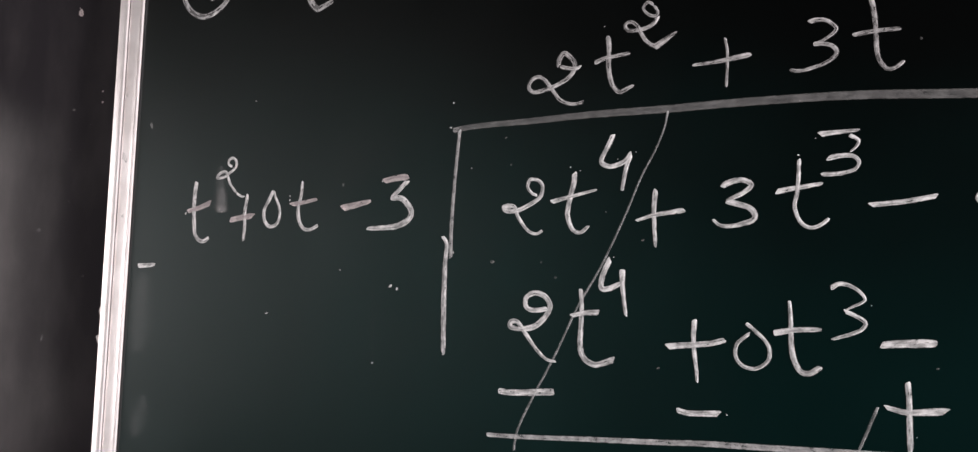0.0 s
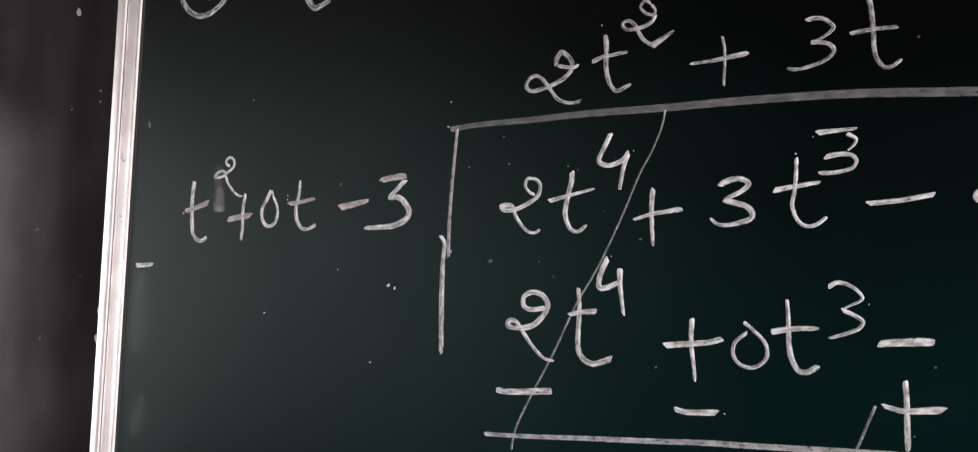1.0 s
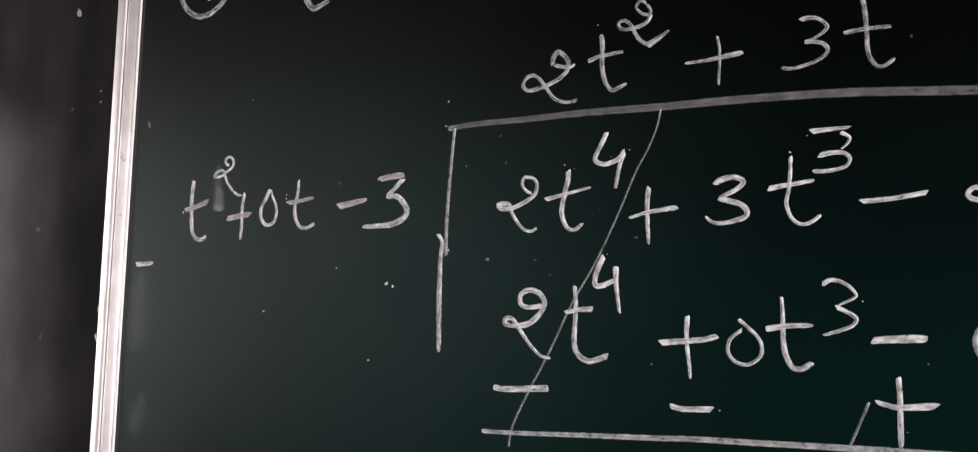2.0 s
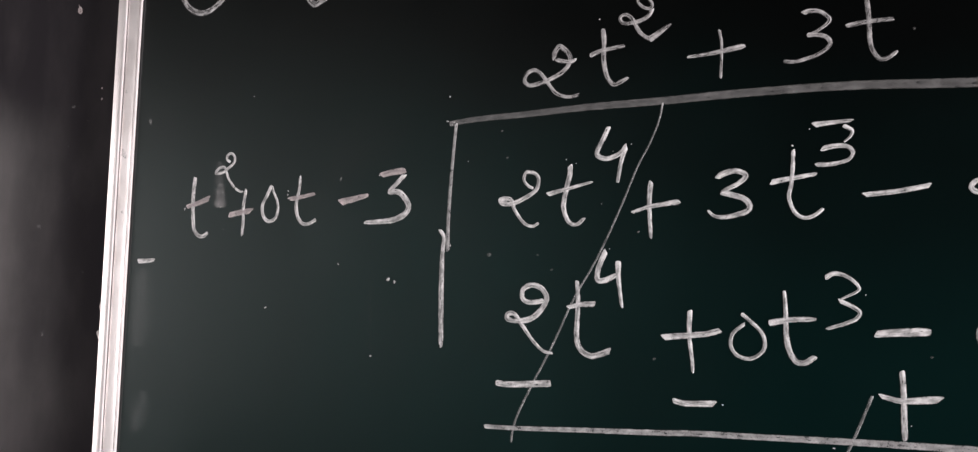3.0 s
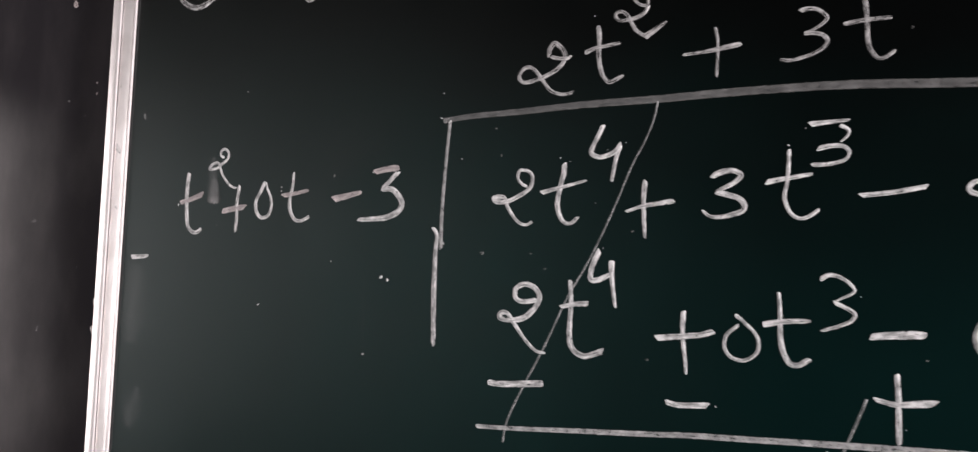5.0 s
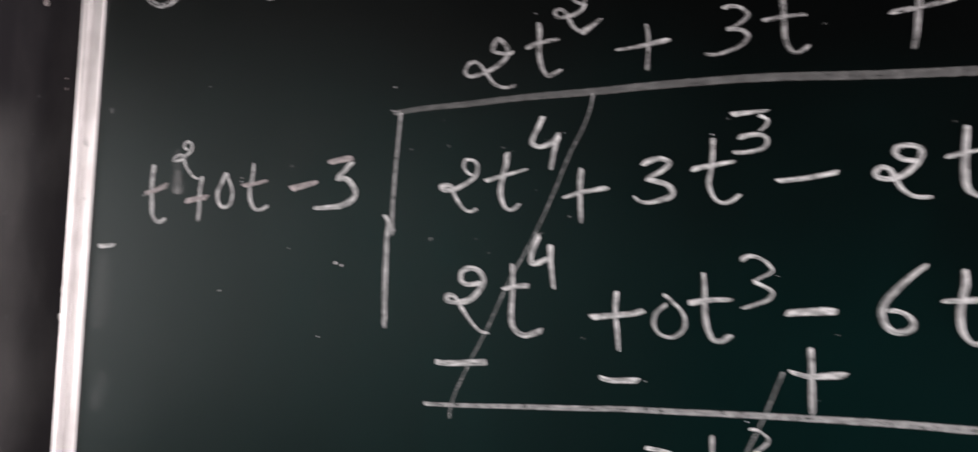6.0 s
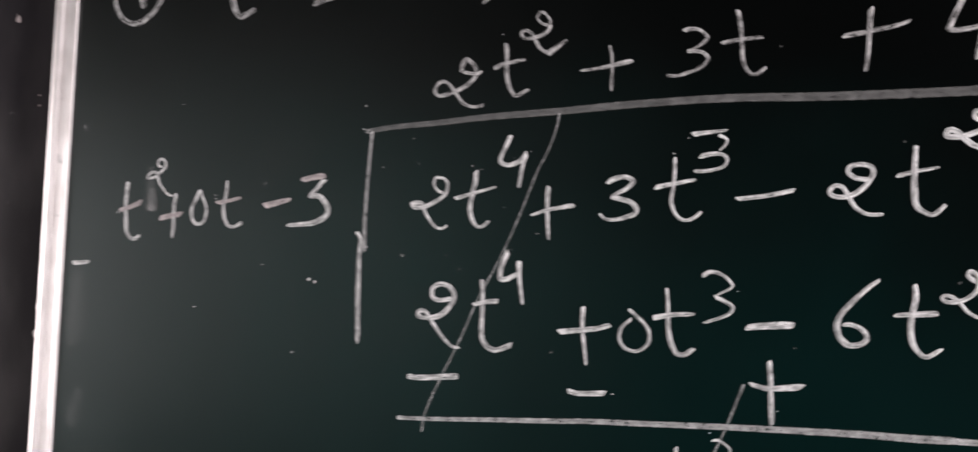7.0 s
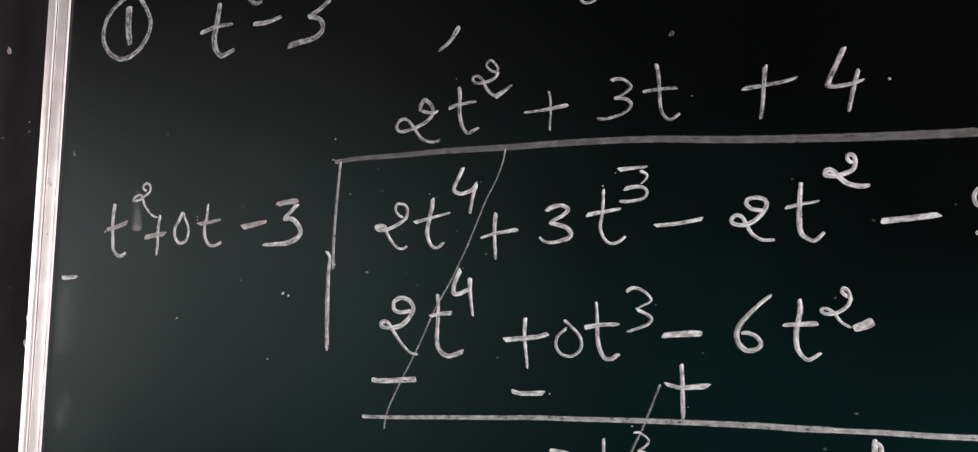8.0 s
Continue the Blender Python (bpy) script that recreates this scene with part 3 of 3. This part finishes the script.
heading = thing("chalk_heading", "circled 1 and t squared minus 3 in dull white chalk", "chalk writing")
write(heading, "ring", -0.390, 1.729, CHALK_DULL,
      ((7.5, 8.5, 6.5,), [(20, 35), (34, 16), (42, -5), (37, -26), (21, -48), (-7, -61), (-32, -53), (-49, -31), (-49, -3), (-36, 20), (-17, 35), (-2, 42), (13, 41), (23, 32)]))
write(heading, "digit_one", -0.390, 1.722, CHALK_DULL,
      ((13, 11,), [(-2, 32), (-2, 1), (3, -32)]))
write(heading, "letter_t", -0.216, 1.697, CHALK_DULL,
      ((8, 10.5, 6.5,), [(-3, 51), (-6, 23), (-10, -3), (-6, -21), (4, -32), (13, -30), (28, -23)]),
      ((7.5, 5.5,), [(-36, 5), (-8, 14), (23, 17)]))
write(heading, "digit_two", -0.165, 1.762, CHALK_DULL,
      ((6.5,), [(-13, 13), (-4, 20), (7, 16), (6, 6), (-3, -3), (-13, -6), (-9, -2), (1, -13), (10, -19), (22, -16)]))
write(heading, "minus_sign", -0.132, 1.715, CHALK_DULL,
      ((8, 6,), [(-25, -4), (0, -2), (24, 5)]))
write(heading, "digit_three", -0.054, 1.714, CHALK_DULL,
      ((7,), [(-18, 34), (3, 34), (26, 33)]),
      ((7, 6.5,), [(26, 25), (7, 11), (-9, 3)]),
      ((7, 8, 9,), [(-9, 3), (7, 0), (16, -9), (14, -22), (-1, -31), (-22, -35), (-40, -40)]))
write(heading, "comma", 0.163, 1.671, CHALK_DULL,
      ((8, 4,), [(14, 18), (1, -2), (-16, -16)]))
write(heading, "letter_t", 0.353, 1.723, CHALK_DULL,
      ((4,), [(-12, 30), (-12, 8), (-7, -8), (0, -13), (10, -11), (18, -4)]))

# ---- rules, strike-throughs and loose marks ----
bracket = thing("division_bracket", "long division bracket in broad grey chalk strokes", "chalk line")
write(bracket, "bar", 0.277, 1.519, CHALK_LIGHT,
      ((6.5, 7.5, 8.5, 9, 9, 9.5, 10, 10.5, 11), [(-283, -19), (-245, -14), (-185, -10), (-111, -4), (-30, 0), (40, 4.5), (116, 8), (173, 9),
       (254, 7.5), (311, 7.5), (366, 8), (419, 9), (483, 11), (527, 13), (570, 17)]))
write(bracket, "upright", 0.000, 1.424, CHALK_RULE, ((4, 5), [(3, 76), (1, 43), (-1, 1), (-2, -43), (-1, -79)]))
write(bracket, "upright", -0.008, 1.303, CHALK, ((4.5, 7, 6), [(-5, 68), (1, 58), (0, 33), (1, -17), (3, -67), (2, -73)]))

underline = thing("ruled_line", "long grey chalk rule drawn under the product", "chalk line")
write(underline, "first_pull", 0.206, 1.155, CHALK_RULE,
      ((5, 6, 6.5, 7, 8), [(-150, -13), (-107, -10), (-34, -3), (44, 4), (94, 9), (153, 13), (253, 20), (361, 26), (389, 27), (423, 28), (456, 30)]))
write(underline, "second_pull", 0.762, 1.189, CHALK_RULE, ((6, 7), [(-110, -5), (-88, -4), (-52, -2), (11, 0), (44, 2), (86, 4)]))

strike = thing("strike_through", "thin grey chalk slash through the leading terms", "chalk line", "strike-through slashes")
write(strike, "slash", 0.171, 1.323, CHALK_FAINT,
      ((2.2, 2.6, 3), [(79, 194), (75, 173), (66, 149), (53, 122), (38, 82), (21, 41), (8, 13), (-13, -26), (-36, -80), (-60, -130), (-75, -164), (-80, -183), (-81, -195)]))
strike = thing("strike_through", "short grey chalk slash through the cubed terms", "chalk line", "strike-through slashes")
write(strike, "slash", 0.438, 1.156, CHALK_FAINT, ((3,), [(24, 65), (7, 17), (-12, -30), (-18, -54)]))

dash = thing("chalk_dash", "short dull chalk dash beside the aluminium rail", "chalk mark")
write(dash, "stroke", -0.478, 1.313, CHALK, ((7, 6), [(-16, -1), (0, 0), (16, 2)]))

smudge = thing("chalk_smudge", "vertical rubbed chalk smudge under the exponent", "chalk mark")
write(smudge, "rub", -0.353, 1.418, CHALK_HAZE, ((27, 27, 23, 17), [(1, -24), (0, 0), (-1, 15), (-2, 38)]))
write(smudge, "heel", -0.351, 1.401, CHALK_RUB, ((27, 27, 24, 16), [(1, -9), (1, 0), (0, 10), (-1, 24)]))

drip = thing("chalk_drip", "thin faint dried drip of chalky water", "chalk mark")
write(drip, "trail", -0.104, 1.262, CHALK_TRACE, ((4, 5), [(-2, 50), (0, 10), (1, -20), (3, -48)]))
patch = thing("rubbed_patch", "faint rubbed chalk patch low beside the rail", "chalk mark")
write(patch, "rub", -0.477, 1.098, CHALK_MIST, ((28, 44, 46, 30), [(10, 30), (5, 10), (0, -10), (-4, -28)]))
patch = thing("rubbed_patch", "very faint upright chalk smear beside the rail", "chalk mark")
write(patch, "rub", -0.484, 1.250, CHALK_MIST, ((40, 60, 62, 44), [(2, 52), (0, 20), (-1, -18), (-3, -60)]))


def specks(name, places, mat, face, label, category, knobs=700, depth=0.9):
    """Small flattened crumbs stuck to a face: (x, z, width, height) in metres and millimetres."""
    bm = bmesh.new()
    for x, z, w, h in places:
        m = Matrix.Translation((x, face, z)) @ Matrix.Rotation(dice.uniform(-0.5, 0.5), 4, "Y") @ Matrix.Diagonal((0.8 * w / 1000, min(w, h) / 3000, 0.8 * h / 1000, 1))
        ball = bmesh.ops.create_icosphere(bm, subdivisions=3 if knobs < 500 else 2, radius=0.5, matrix=m)
        for v in ball["verts"]:
            out = v.co - Vector((x, face, z))
            v.co += out * depth * noise.noise(v.co * knobs)
    tagged(part(name, bm, mat), label, category, "", "stuff")


CRUMBS = [(-0.302, 1.545, 2, 2), (-0.007, 1.533, 2, 3), (-0.155, 1.323, 2, 2), (-0.081, 1.307, 5, 6), (-0.072, 1.304, 4, 4),
          (-0.101, 1.210, 3, 3), (-0.265, 1.260, 4, 2), (0.021, 1.454, 2, 2), (0.002, 1.352, 3, 3), (-0.009, 1.503, 3, 2),
          (0.155, 1.451, 1.4, 1.5), (0.197, 1.464, 1.4, 1.5), (0.217, 1.472, 1.6, 1.6), (0.186, 1.405, 1.4, 1.5), (0.207, 1.342, 1.4, 1.5), (0.197, 1.355, 1.4, 1.5),
          (0.454, 1.319, 1.4, 1.5), (0.496, 1.196, 1.5, 1.5), (0.322, 1.197, 2, 2)]
SPARKS = [(0.143, 1.455, 2, 2), (0.383, 1.468, 2, 4), (0.399, 1.485, 2, 2), (0.176, 1.615, 2, 2), (-0.238, 1.416, 2, 3),
          (-0.238, 1.411, 2, 3), (-0.412, 1.389, 2, 4), (-0.100, 1.437, 2, 2), (0.714, 1.596, 4, 4), (0.429, 1.166, 3, 2)]
specks("chalk_crumbs", CRUMBS + SPARKS, FLECK, BOARD_Y - 0.0002, "small white chalk crumbs stuck on the board", "chalk dust")
FAINT = [(-0.485, 1.516, 5, 12), (0.491, 1.582, 3, 3), (0.053, 1.343, 6, 5), (0.113, 1.345, 3, 2), (0.131, 1.329, 4, 3), (0.464, 1.663, 8, 8),
         (0.699, 1.430, 4, 3), (0.783, 1.450, 3, 3), (0.610, 1.478, 3, 3), (0.684, 1.206, 6, 3), (0.652, 1.162, 5, 4), (0.660, 1.338, 4, 3),
         (0.228, 1.375, 3, 3), (0.071, 1.458, 3, 3), (0.063, 1.490, 3, 3), (0.512, 1.263, 3, 2), (0.250, 1.238, 3, 3), (-0.157, 1.432, 3, 5), (-0.342, 1.362, 3, 3)]
specks("chalk_dust_marks", FAINT, FLECK_FAINT, BOARD_Y - 0.0002, "faint rubbed chalk dust marks on the board", "chalk dust")
WALL_SPOTS = [(-0.662, 1.699, 10, 19), (-0.606, 1.573, 4, 4), (-0.605, 1.557, 4, 5)]
specks("paint_spots", WALL_SPOTS, SPOT, WALL_Y, "small pale paint spots splashed on the black wall", "paint spots")
WALL_DUST = [(-0.668, 1.484, 5, 4), (-0.661, 1.403, 5, 4), (-0.700, 1.190, 5, 12), (-0.664, 1.546, 10, 5),
             (-0.629, 1.523, 6, 4), (-0.623, 1.290, 5, 5), (-0.722, 1.357, 12, 8)]
specks("wall_dust_marks", WALL_DUST, SPOT_FAINT, WALL_Y, "faint dusty marks on the black wall", "paint spots")
RAIL_BLOBS = [(-0.560, 1.243, 17, 22), (-0.561, 1.200, 17, 13), (-0.559, 1.226, 11, 9), (-0.560, 1.310, 9, 10)]
specks("plaster_blobs", RAIL_BLOBS, PAINT, 1.003, "rough white plaster blobs stuck to the rail's outer edge", "plaster", 220, 0.6)
RAIL_DIRT = [(-0.530, 1.468, 9, 16), (-0.527, 1.382, 5, 7), (-0.533, 1.560, 4, 6)]
specks("rail_dirt", RAIL_DIRT, SPOT_FAINT, BOARD_Y - 0.0026, "faint grey dirt smears on the aluminium rail", "dirt")
